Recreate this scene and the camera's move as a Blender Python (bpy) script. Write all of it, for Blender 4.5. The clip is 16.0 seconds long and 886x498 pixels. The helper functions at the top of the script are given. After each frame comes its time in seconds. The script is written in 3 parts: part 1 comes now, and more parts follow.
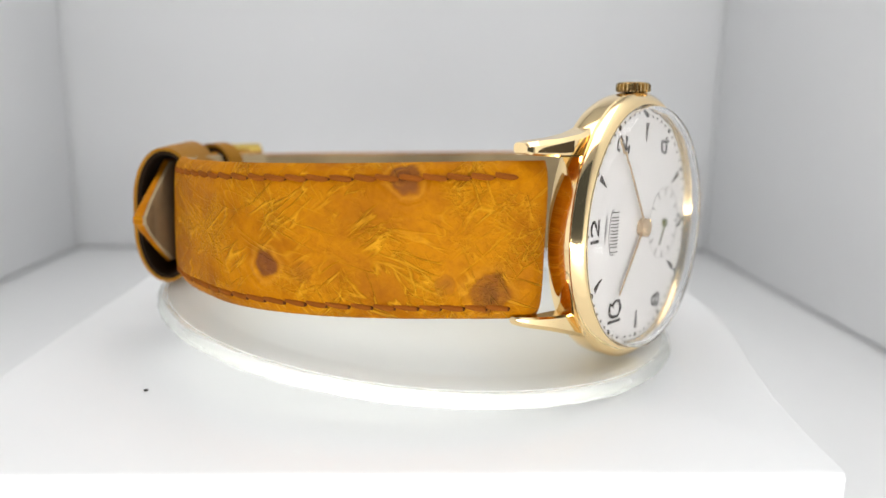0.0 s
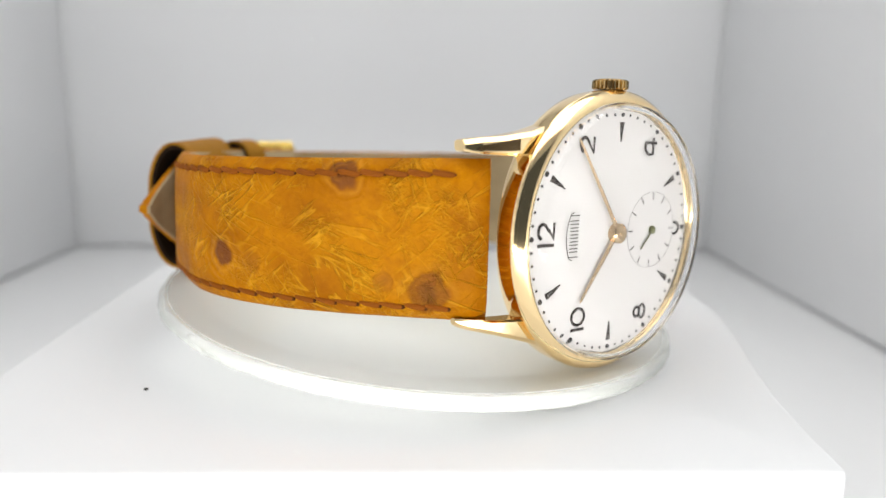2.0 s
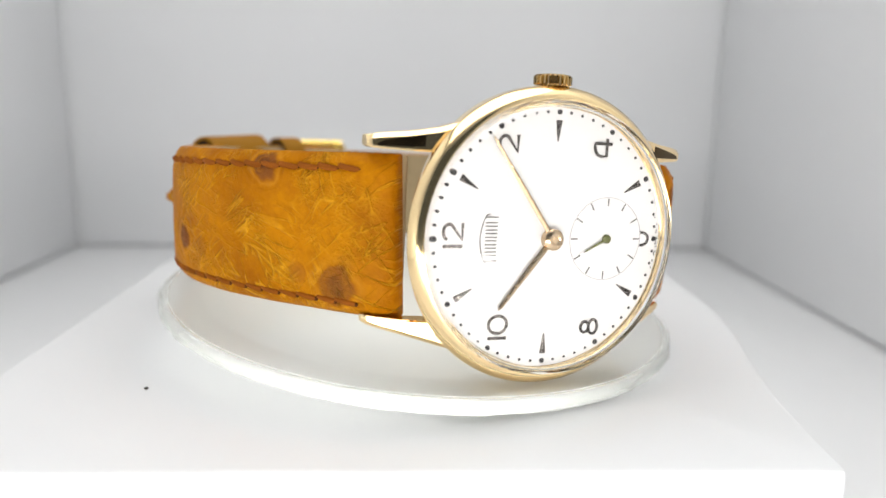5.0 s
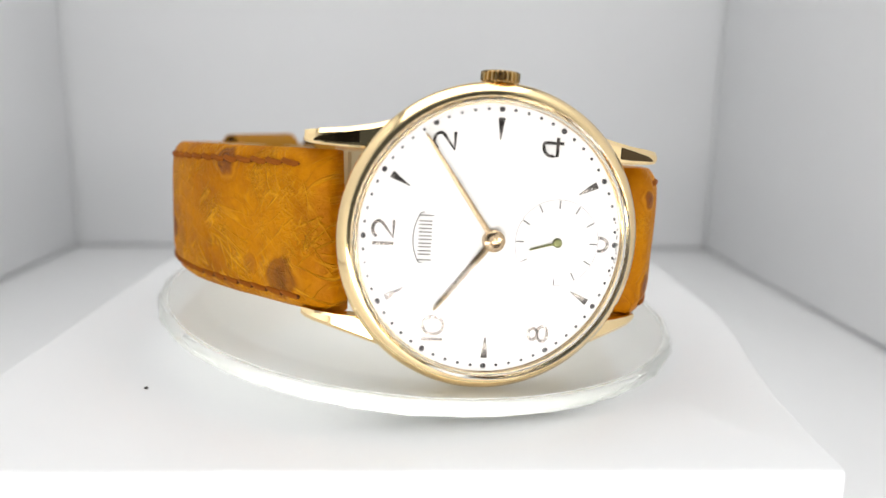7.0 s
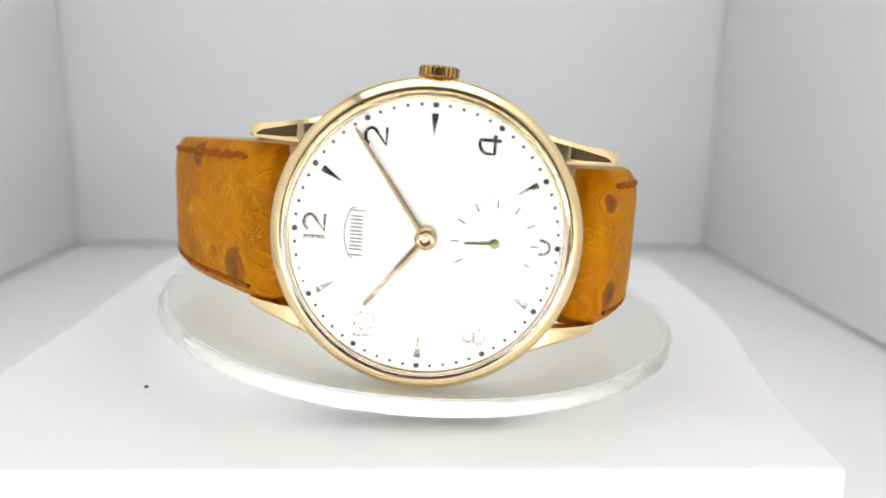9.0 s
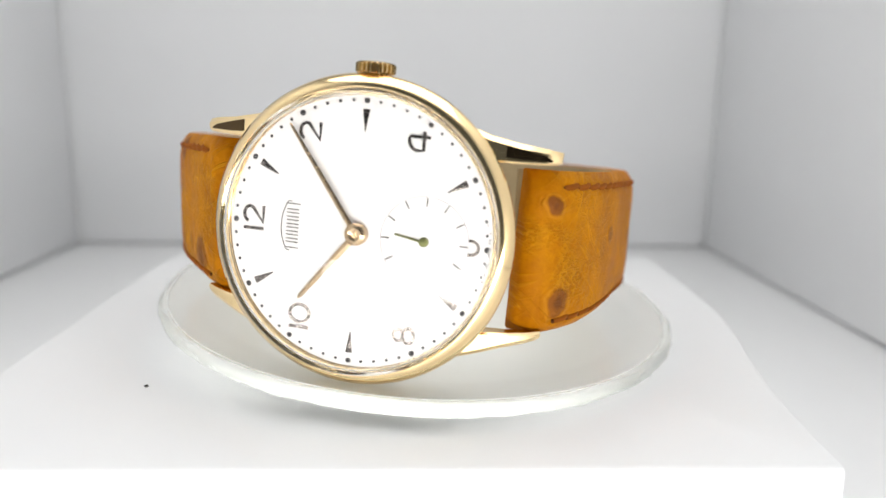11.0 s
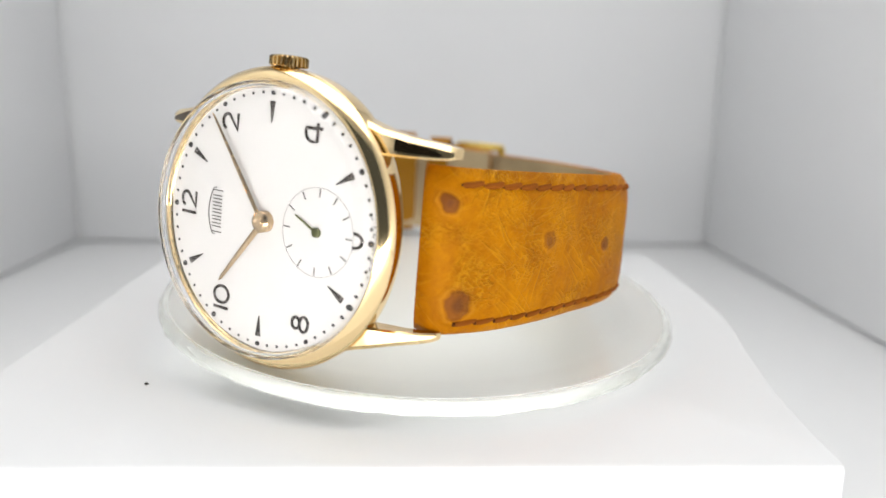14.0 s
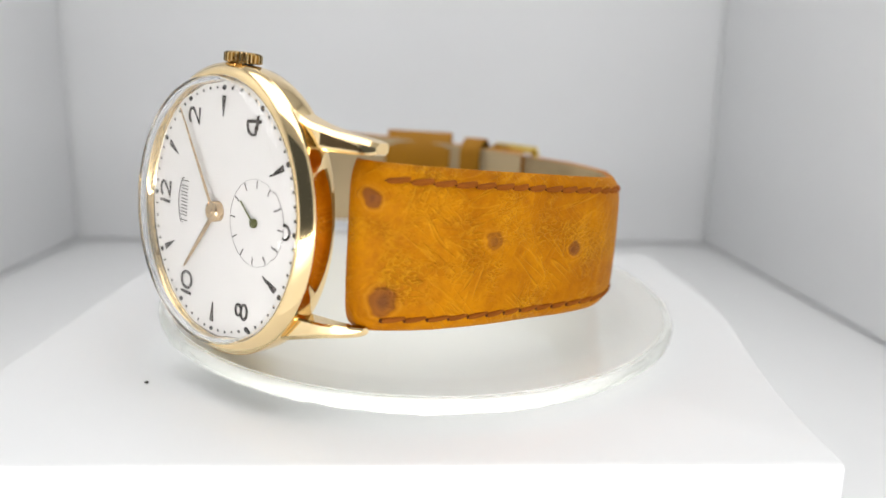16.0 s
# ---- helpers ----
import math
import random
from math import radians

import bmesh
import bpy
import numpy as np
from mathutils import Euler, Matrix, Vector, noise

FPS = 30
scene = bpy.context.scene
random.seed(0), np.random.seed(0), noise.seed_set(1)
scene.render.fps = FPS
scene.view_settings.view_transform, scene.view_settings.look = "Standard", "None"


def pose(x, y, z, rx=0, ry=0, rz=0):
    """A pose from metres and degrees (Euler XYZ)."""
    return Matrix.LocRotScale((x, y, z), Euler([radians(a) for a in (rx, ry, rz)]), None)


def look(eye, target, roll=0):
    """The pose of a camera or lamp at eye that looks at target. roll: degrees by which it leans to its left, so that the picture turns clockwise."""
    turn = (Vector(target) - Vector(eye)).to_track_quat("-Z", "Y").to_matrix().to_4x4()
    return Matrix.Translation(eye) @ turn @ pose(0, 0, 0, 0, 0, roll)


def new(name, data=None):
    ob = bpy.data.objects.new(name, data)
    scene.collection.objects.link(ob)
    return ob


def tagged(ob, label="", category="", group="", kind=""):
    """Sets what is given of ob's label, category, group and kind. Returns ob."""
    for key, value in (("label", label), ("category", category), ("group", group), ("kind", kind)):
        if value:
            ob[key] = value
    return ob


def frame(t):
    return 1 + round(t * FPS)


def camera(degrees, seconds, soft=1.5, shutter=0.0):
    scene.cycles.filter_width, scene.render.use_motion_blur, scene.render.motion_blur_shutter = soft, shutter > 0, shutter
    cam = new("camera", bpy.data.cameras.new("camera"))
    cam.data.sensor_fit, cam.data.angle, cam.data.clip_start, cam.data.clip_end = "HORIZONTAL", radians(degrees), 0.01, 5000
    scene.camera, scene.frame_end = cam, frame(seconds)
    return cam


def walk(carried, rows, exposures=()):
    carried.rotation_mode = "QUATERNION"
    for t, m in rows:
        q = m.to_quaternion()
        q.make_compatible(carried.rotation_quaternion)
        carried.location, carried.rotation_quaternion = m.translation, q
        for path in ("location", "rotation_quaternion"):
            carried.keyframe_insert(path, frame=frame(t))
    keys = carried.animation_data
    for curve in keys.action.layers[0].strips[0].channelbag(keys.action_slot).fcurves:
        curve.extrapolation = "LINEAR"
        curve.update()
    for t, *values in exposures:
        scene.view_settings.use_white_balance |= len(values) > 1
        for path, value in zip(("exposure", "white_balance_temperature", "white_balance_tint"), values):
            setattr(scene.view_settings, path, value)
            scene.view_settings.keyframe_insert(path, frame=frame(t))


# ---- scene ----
# ---- camera ----
cam = camera(60, 16.0, soft=1.5)
cam.data.dof.use_dof = True
cam.data.dof.focus_distance = 0.094
cam.data.dof.aperture_fstop = 15.0
EYE = Vector((0.00071, -0.12292, 0.03932))


def cam_pose(drop):
    # yaw 2 degrees to the right, 11.5 degrees down, leaning 0.8 degrees
    p, y = radians(11.5 + drop), radians(2.0)
    way = Vector((math.sin(y) * math.cos(p), math.cos(y) * math.cos(p), -math.sin(p)))
    return look(EYE, EYE + way, 0.8)


walk(cam, [(0.0, cam_pose(0.0)), (4.0, cam_pose(0.127)), (6.5, cam_pose(0.155)), (9.0, cam_pose(0.25)),
           (12.0, cam_pose(0.34)), (14.0, cam_pose(0.46)), (16.0, cam_pose(0.57))],
     exposures=[(0.0, 0.0), (16.0, 0.0)])

# ---- light ----
world = bpy.data.worlds.new("room")
scene.world = world
world.use_nodes = True
world.node_tree.nodes["Background"].inputs[0].default_value = (0.80, 0.90, 1.0, 1)
world.node_tree.nodes["Background"].inputs[1].default_value = 0.09


def area_lamp(name, m, sx, sy, watts, colour):
    d = bpy.data.lights.new(name, "AREA")
    d.shape, d.size, d.size_y, d.energy, d.color = "RECTANGLE", sx, sy, watts, colour
    ob = new(name, d)
    ob.matrix_world = m
    return ob


# added low front light for an unseen source, and the strip in the box's ceiling
area_lamp("added_front_light", look((0.0, -0.168, -0.010), (0.0, 0.0, 0.004)), 0.23, 0.014, 0.185, (1.0, 0.985, 0.96))
area_lamp("ceiling_light_strip", look((0.002, -0.028, 0.224), (0.002, -0.027, 0.0)), 0.225, 0.18, 0.325, (1.0, 0.99, 0.97))


# ---- materials ----
def material(name, colour, rough=0.5, metal=0.0):
    m = bpy.data.materials.new(name)
    m.use_nodes = True
    b = m.node_tree.nodes["Principled BSDF"]
    b.inputs["Base Color"].default_value = (*colour, 1)
    b.inputs["Roughness"].default_value = rough
    b.inputs["Metallic"].default_value = metal
    return m, m.node_tree, b


def add(tree, kind, **values):
    n = tree.nodes.new(kind)
    for k, v in values.items():
        n.inputs[k.replace("_", " ")].default_value = v
    return n


def grainy(name, colour, rough, metal=0.0, scale=300.0, spread=0.06, bump=0.05, depth=0.0002, rspread=0.1):
    """A surface whose colour, gloss and relief vary at two scales."""
    m, t, b = material(name, colour, rough, metal)
    co = t.nodes.new("ShaderNodeTexCoord")
    big = add(t, "ShaderNodeTexNoise", Scale=scale * 0.12, Detail=3.0)
    fine = add(t, "ShaderNodeTexNoise", Scale=scale, Detail=5.0)
    for n in (big, fine):
        t.links.new(co.outputs["Object"], n.inputs["Vector"])
    mix = t.nodes.new("ShaderNodeMix")
    mix.data_type = "RGBA"
    mix.inputs["A"].default_value = (*[c * (1 - spread) for c in colour], 1)
    mix.inputs["B"].default_value = (*[min(1, c * (1 + spread)) for c in colour], 1)
    t.links.new(big.outputs["Fac"], mix.inputs["Factor"])
    t.links.new(mix.outputs["Result"], b.inputs["Base Color"])
    mr = add(t, "ShaderNodeMapRange", To_Min=max(0, rough - rspread), To_Max=min(1, rough + rspread))
    t.links.new(fine.outputs["Fac"], mr.inputs["Value"])
    t.links.new(mr.outputs["Result"], b.inputs["Roughness"])
    bp = add(t, "ShaderNodeBump", Strength=bump, Distance=depth)
    t.links.new(fine.outputs["Fac"], bp.inputs["Height"])
    t.links.new(bp.outputs["Normal"], b.inputs["Normal"])
    return m


WALL = grainy("white_laminate", (0.78, 0.787, 0.797), 0.45, scale=120, spread=0.03)
PLINTH = grainy("white_acrylic", (0.85, 0.858, 0.866), 0.35, scale=160, spread=0.015)
FLOOR = grainy("white_floor_board", (0.89, 0.895, 0.90), 0.4, scale=120, spread=0.02)
GOLD = grainy("polished_gold", (0.96, 0.73, 0.40), 0.10, 1.0, scale=500, spread=0.05, bump=0.03, depth=0.00005, rspread=0.05)
GOLD_WORN = grainy("worn_gold", (0.60, 0.43, 0.20), 0.24, 1.0, scale=700, spread=0.15, bump=0.08, depth=0.00005)
BRASS = grainy("yellow_brass", (0.85, 0.62, 0.16), 0.25, 1.0, scale=600, spread=0.1)
HAND_GOLD = grainy("hand_gold", (0.58, 0.43, 0.27), 0.25, 1.0, scale=900, spread=0.08)
DIAL = grainy("silvered_dial", (0.565, 0.55, 0.535), 0.52, 0.0, scale=420, spread=0.025, bump=0.02)
INK = grainy("grey_print", (0.045, 0.042, 0.042), 0.6, 0.0, scale=900, spread=0.2)
MARKER = grainy("grey_polished_metal", (0.125, 0.11, 0.10), 0.26, 1.0, scale=900, spread=0.15)
THIN_INK = grainy("pale_print", (0.13, 0.122, 0.115), 0.6, scale=900, spread=0.1)
LINING = grainy("tan_lining", (0.47, 0.37, 0.23), 0.75, scale=420, spread=0.25, bump=0.4)
OLIVE = grainy("oxidised_steel", (0.13, 0.135, 0.05), 0.4, 0.8, scale=900, spread=0.2)
DARK_REFLECTION = grainy("dark_reflection_gold", (0.09, 0.06, 0.03), 0.16, 1.0, scale=400, spread=0.4)
STAINED = grainy("stained_lining", (0.35, 0.27, 0.16), 0.8, scale=900, spread=0.6, bump=0.6)
# inside of the keeper loop, its shade put into the brown
SHADED_LINING = grainy("shaded_brown_lining", (0.018, 0.011, 0.006), 0.85, scale=300, spread=0.5, bump=0.5)
HOLE = grainy("dark_stitch_hole", (0.085, 0.026, 0.006), 0.8, scale=900, spread=0.3)
THREAD = grainy("brown_thread", (0.25, 0.070, 0.006), 0.75, scale=1500, spread=0.3, bump=0.5)
DARK = grainy("dark_slot", (0.025, 0.02, 0.015), 0.5, scale=500, spread=0.3)
KEEPER = grainy("dark_tan_leather", (0.33, 0.15, 0.012), 0.5, scale=500, spread=0.3, bump=0.3)
# matt surfaces: next to no sheen
for m in (INK, THIN_INK, LINING, STAINED, SHADED_LINING, HOLE, THREAD, KEEPER):
    m.node_tree.nodes["Principled BSDF"].inputs["Specular IOR Level"].default_value = 0.1

CRYSTAL, tree, bsdf = material("clear_acrylic", (1, 1, 1), 0.02)
bsdf.inputs["Transmission Weight"].default_value = 1.0
bsdf.inputs["IOR"].default_value = 1.24

RIM, tree, bsdf = material("clear_rim_glass", (0.93, 0.945, 0.92), 0.12)
bsdf.inputs["Transmission Weight"].default_value = 0.72
bsdf.inputs["IOR"].default_value = 1.47

MILK, tree, bsdf = material("frosted_glass", (0.92, 0.935, 0.91), 0.35)
bsdf.inputs["Transmission Weight"].default_value = 0.45
bsdf.inputs["IOR"].default_value = 1.45
bsdf.inputs["Coat Weight"].default_value = 0.6
bsdf.inputs["Coat Roughness"].default_value = 0.06
fog = add(tree, "ShaderNodeTexNoise", Scale=90.0, Detail=4.0)
tc = tree.nodes.new("ShaderNodeTexCoord")
tree.links.new(tc.outputs["Object"], fog.inputs["Vector"])
fb = add(tree, "ShaderNodeBump", Strength=0.12, Distance=0.0004)
tree.links.new(fog.outputs["Fac"], fb.inputs["Height"])
tree.links.new(fb.outputs["Normal"], bsdf.inputs["Normal"])


def leather(name, base, dark, pores, creased, pebbled):
    """Tan ostrich hide: fine slanting wrinkles along the strap, and brown quill marks at the given places (x, y, z, radius, strength). creased, pebbled: how strong the long wrinkles and the fine grain are."""
    m, t, b = material(name, base, 0.5)
    link = t.links.new
    b.inputs["Specular IOR Level"].default_value = 0.06
    co = t.nodes.new("ShaderNodeTexCoord")

    def math_node(op, x, y=None):
        n = t.nodes.new("ShaderNodeMath")
        n.operation = op
        for i, v in enumerate((x, y)):
            if v is None:
                continue
            if isinstance(v, (int, float)):
                n.inputs[i].default_value = v
            else:
                link(v, n.inputs[i])
        return n.outputs[0]

    def layer(colour, tint, fac):
        n = t.nodes.new("ShaderNodeMix")
        n.data_type = "RGBA"
        n.inputs["B"].default_value = (*tint, 1)
        link(fac, n.inputs["Factor"])
        link(colour, n.inputs["A"])
        return n.outputs["Result"]

    tone = add(t, "ShaderNodeTexNoise", Scale=110.0, Detail=6.0, Roughness=0.65)
    link(co.outputs["Object"], tone.inputs["Vector"])
    mix = t.nodes.new("ShaderNodeMix")
    mix.data_type = "RGBA"
    mix.inputs["A"].default_value = (*dark, 1)
    mix.inputs["B"].default_value = (*base, 1)
    r0 = add(t, "ShaderNodeMapRange", From_Min=0.34, From_Max=0.60)
    link(tone.outputs["Fac"], r0.inputs["Value"])
    link(r0.outputs["Result"], mix.inputs["Factor"])
    colour = mix.outputs["Result"]
    height = math_node("MULTIPLY", tone.outputs["Fac"], 0.5)
    # small darker flecks of dye
    fleck = add(t, "ShaderNodeTexNoise", Scale=620.0, Detail=4.0, Roughness=0.7)
    link(co.outputs["Object"], fleck.inputs["Vector"])
    fr = add(t, "ShaderNodeMapRange", From_Min=0.50, From_Max=0.70, To_Max=0.45)
    link(fleck.outputs["Fac"], fr.inputs["Value"])
    colour = layer(colour, (0.29, 0.085, 0.0003), fr.outputs["Result"])
    height = math_node("ADD", height, math_node("MULTIPLY", fleck.outputs["Fac"], 0.4))
    # slanting wrinkles: turn, stretch, line width, strength, patch scale
    for turn, sx, sy, width, amount, patch in ((22, 70.0, 420.0, 0.030, creased, 95.0), (-42, 90.0, 480.0, 0.030, creased, 130.0),
                                               (62, 110.0, 540.0, 0.030, 0.9 * creased, 160.0), (5, 900.0, 1500.0, 0.09, pebbled, 170.0)):
        mp = t.nodes.new("ShaderNodeMapping")
        link(co.outputs["UV"], mp.inputs["Vector"])
        mp.vector_type = "TEXTURE"
        mp.inputs["Rotation"].default_value = (0, 0, radians(turn))
        mp.inputs["Scale"].default_value = (1 / sx, 1 / sy, 1)
        mp.inputs["Location"].default_value = (turn * 0.001, 0, 0)
        wr = add(t, "ShaderNodeTexNoise", Scale=1.0, Detail=2.0, Roughness=0.5, Distortion=0.5)
        link(mp.outputs["Vector"], wr.inputs["Vector"])
        dist = math_node("ABSOLUTE", math_node("SUBTRACT", wr.outputs["Fac"], 0.5))
        line = add(t, "ShaderNodeMapRange", From_Min=0.0, From_Max=width, To_Min=1.0, To_Max=0.0)
        line.interpolation_type = "SMOOTHSTEP"
        link(dist, line.inputs["Value"])
        pn = add(t, "ShaderNodeTexNoise", Scale=patch, Detail=2.0)
        link(co.outputs["Object"], pn.inputs["Vector"])
        pr = add(t, "ShaderNodeMapRange", From_Min=0.47, From_Max=0.66, To_Max=amount)
        link(pn.outputs["Fac"], pr.inputs["Value"])
        ridge = math_node("MULTIPLY", line.outputs["Result"], pr.outputs["Result"])
        colour = layer(colour, (0.84, 0.42, 0.02), math_node("MULTIPLY", ridge, 0.62))
        # shade painted into the colour beside each lightened ridge, with a shallow groove
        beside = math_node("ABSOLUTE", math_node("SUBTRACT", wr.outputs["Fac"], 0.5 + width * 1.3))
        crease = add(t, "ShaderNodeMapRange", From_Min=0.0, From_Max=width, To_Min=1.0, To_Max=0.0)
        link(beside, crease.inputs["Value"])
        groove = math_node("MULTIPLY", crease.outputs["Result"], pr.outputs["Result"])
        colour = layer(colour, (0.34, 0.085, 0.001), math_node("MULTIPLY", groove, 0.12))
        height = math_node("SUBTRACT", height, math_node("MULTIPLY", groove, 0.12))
        height = math_node("ADD", height, math_node("MULTIPLY", ridge, 0.9))
        height = math_node("ADD", height, math_node("MULTIPLY", wr.outputs["Fac"], 0.18))
    warp = add(t, "ShaderNodeTexNoise", Scale=320.0, Detail=2.0)
    link(co.outputs["Object"], warp.inputs["Vector"])
    wv = t.nodes.new("ShaderNodeVectorMath")
    wv.operation = "MULTIPLY_ADD"
    link(warp.outputs["Color"], wv.inputs[0])
    wv.inputs[1].default_value = (0.0022, 0.0022, 0.0022)
    link(co.outputs["Object"], wv.inputs[2])
    broken = add(t, "ShaderNodeMapRange", From_Min=0.44, From_Max=0.60)
    link(warp.outputs["Fac"], broken.inputs["Value"])
    for x, y, z, r, strength in pores:
        d = t.nodes.new("ShaderNodeVectorMath")
        d.operation = "DISTANCE"
        link(wv.outputs[0], d.inputs[0])
        d.inputs[1].default_value = (x + 0.0011, y + 0.0011, z + 0.0011)
        away = math_node("DIVIDE", d.outputs["Value"], r)
        halo = add(t, "ShaderNodeMapRange", From_Min=0.0, From_Max=0.22, To_Min=strength * 0.3, To_Max=0.0)
        link(math_node("ABSOLUTE", math_node("SUBTRACT", away, 1.08)), halo.inputs["Value"])
        colour = layer(colour, (0.66, 0.30, 0.03), halo.outputs["Result"])
        spot = add(t, "ShaderNodeMapRange", From_Min=0.72, From_Max=1.0, To_Min=strength, To_Max=0.0)
        spot.interpolation_type = "SMOOTHSTEP"
        link(away, spot.inputs["Value"])
        colour = layer(colour, (0.185, 0.058, 0.016), spot.outputs["Result"])
        core = add(t, "ShaderNodeMapRange", From_Min=0.2, From_Max=0.5, To_Min=strength * 0.6, To_Max=0.0)
        link(away, core.inputs["Value"])
        colour = layer(colour, (0.075, 0.028, 0.018), core.outputs["Result"])
        swell = add(t, "ShaderNodeMapRange", From_Min=0.3, From_Max=1.35, To_Min=1.5 * strength, To_Max=0.0)
        swell.interpolation_type = "SMOOTHSTEP"
        link(away, swell.inputs["Value"])
        height = math_node("ADD", height, swell.outputs["Result"])
        height = math_node("SUBTRACT", height, math_node("MULTIPLY", core.outputs["Result"], 0.35))
        # rings of wrinkles round the quill mark
        fade = add(t, "ShaderNodeMapRange", From_Min=1.0, From_Max=2.3, To_Min=0.22 * strength, To_Max=0.0)
        link(away, fade.inputs["Value"])
        wave = math_node("MULTIPLY", math_node("SINE", math_node("MULTIPLY", away, 13.0)), math_node("MULTIPLY", fade.outputs["Result"], broken.outputs["Result"]))
        height = math_node("ADD", height, wave)
        colour = layer(colour, (0.74, 0.32, 0.02), math_node("MULTIPLY", math_node("MAXIMUM", wave, 0.0), 0.7))
    grain = add(t, "ShaderNodeTexNoise", Scale=2600.0, Detail=3.0)
    link(co.outputs["Object"], grain.inputs["Vector"])
    height = math_node("ADD", height, math_node("MULTIPLY", grain.outputs["Fac"], 0.12))
    link(colour, b.inputs["Base Color"])
    bp = add(t, "ShaderNodeBump", Strength=0.95, Distance=0.00034)
    link(height, bp.inputs["Height"])
    link(bp.outputs["Normal"], b.inputs["Normal"])
    rg = add(t, "ShaderNodeMapRange", To_Min=0.36, To_Max=0.60)
    link(tone.outputs["Fac"], rg.inputs["Value"])
    link(rg.outputs["Result"], b.inputs["Roughness"])
    return m


TAN, TAN_DARK = (0.505, 0.186, 0.0005), (0.315, 0.098, 0.0003)
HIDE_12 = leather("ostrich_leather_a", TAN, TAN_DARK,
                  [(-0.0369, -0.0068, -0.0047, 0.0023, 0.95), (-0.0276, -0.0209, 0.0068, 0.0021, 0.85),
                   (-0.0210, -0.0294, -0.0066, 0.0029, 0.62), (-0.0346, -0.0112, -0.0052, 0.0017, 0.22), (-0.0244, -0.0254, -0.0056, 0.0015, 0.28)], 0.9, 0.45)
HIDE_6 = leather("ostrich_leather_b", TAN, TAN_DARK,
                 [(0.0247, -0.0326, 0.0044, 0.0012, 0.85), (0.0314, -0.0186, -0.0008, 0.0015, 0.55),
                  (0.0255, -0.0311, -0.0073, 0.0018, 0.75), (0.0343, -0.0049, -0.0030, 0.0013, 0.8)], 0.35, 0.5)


# ---- building helpers ----
def finish(name, bm, mat, parent=None, label="", m=None, smooth=True, sharp=35):
    bmesh.ops.recalc_face_normals(bm, faces=bm.faces)
    me = bpy.data.meshes.new(name)
    bm.to_mesh(me)
    bm.free()
    me.materials.append(mat)
    if smooth:
        for f in me.polygons:
            f.use_smooth = True
        me.set_sharp_from_angle(angle=radians(sharp))
    ob = new(name, me)
    if parent is not None:
        ob.parent = parent
    if m is not None:
        ob.matrix_local = m
    if label:
        tagged(ob, label)
    return ob


def part(name, bm, mat, parent, label="", m=None, sharp=35):
    return finish(name, bm, mat, parent, label, m, True, sharp)


def again(ob, m, label=""):
    """The same piece once more at another pose, on the same mesh."""
    o = ob.copy()
    scene.collection.objects.link(o)
    o.parent = ob.parent
    o.matrix_local = m
    return o


def lathe(profile, seg=128, closed=False):
    """A turned form about z from (r, z) pairs; r = 0 closes at the axis."""
    bm = bmesh.new()
    rings = []
    for r, z in profile:
        if r <= 0:
            rings.append([bm.verts.new((0, 0, z))])
        else:
            rings.append([bm.verts.new((r * math.cos(a), r * math.sin(a), z)) for a in (2 * math.pi * k / seg for k in range(seg))])
    pairs = list(zip(rings, rings[1:])) + ([(rings[-1], rings[0])] if closed else [])
    for a, b in pairs:
        for k in range(seg):
            j = (k + 1) % seg
            if len(a) == 1 and len(b) == 1:
                continue
            if len(a) == 1:
                bm.faces.new((a[0], b[k], b[j]))
            elif len(b) == 1:
                bm.faces.new((a[k], a[j], b[0]))
            else:
                bm.faces.new((a[k], a[j], b[j], b[k]))
    return bm


def box(sx, sy, sz, bevel=0.0, seg=3, at=(0, 0, 0)):
    bm = bmesh.new()
    bmesh.ops.create_cube(bm, size=1.0, matrix=Matrix.Translation(at) @ Matrix.Diagonal((sx, sy, sz, 1)))
    if bevel:
        bmesh.ops.bevel(bm, geom=list(bm.edges), offset=bevel, segments=seg, affect="EDGES", profile=0.5)
    return bm


def prism(outline, z0, z1, bevel=0.0):
    """An upright slab on a plan outline."""
    bm = bmesh.new()
    low = [bm.verts.new((x, y, z0)) for x, y in outline]
    top = [bm.verts.new((x, y, z1)) for x, y in outline]
    bm.faces.new(low)
    bm.faces.new(top)
    n = len(outline)
    for k in range(n):
        bm.faces.new((low[k], low[(k + 1) % n], top[(k + 1) % n], top[k]))
    if bevel:
        bmesh.ops.recalc_face_normals(bm, faces=bm.faces)
        bmesh.ops.bevel(bm, geom=list(bm.edges), offset=bevel, segments=2, affect="EDGES", profile=0.5)
    return bm


def spline(points, n):
    """n + 1 places along a smooth line through the points, evenly spaced."""
    p = [Vector(q) for q in points]
    p = [2 * p[0] - p[1]] + p + [2 * p[-1] - p[-2]]
    fine = []
    for i in range(1, len(p) - 2):
        a, b, c, d = p[i - 1:i + 3]
        for k in range(24):
            s = k / 24
            fine.append(0.5 * ((2 * b) + (c - a) * s + (2 * a - 5 * b + 4 * c - d) * s * s + (3 * b - a - 3 * c + d) * s ** 3))
    fine.append(p[-2])
    run = [0.0]
    for a, b in zip(fine, fine[1:]):
        run.append(run[-1] + (b - a).length)
    out, j = [], 0
    for k in range(n + 1):
        d = run[-1] * k / n
        while j < len(run) - 2 and run[j + 1] < d:
            j += 1
        s = (d - run[j]) / max(1e-9, run[j + 1] - run[j])
        out.append(fine[j].lerp(fine[j + 1], s))
    return out, run[-1]


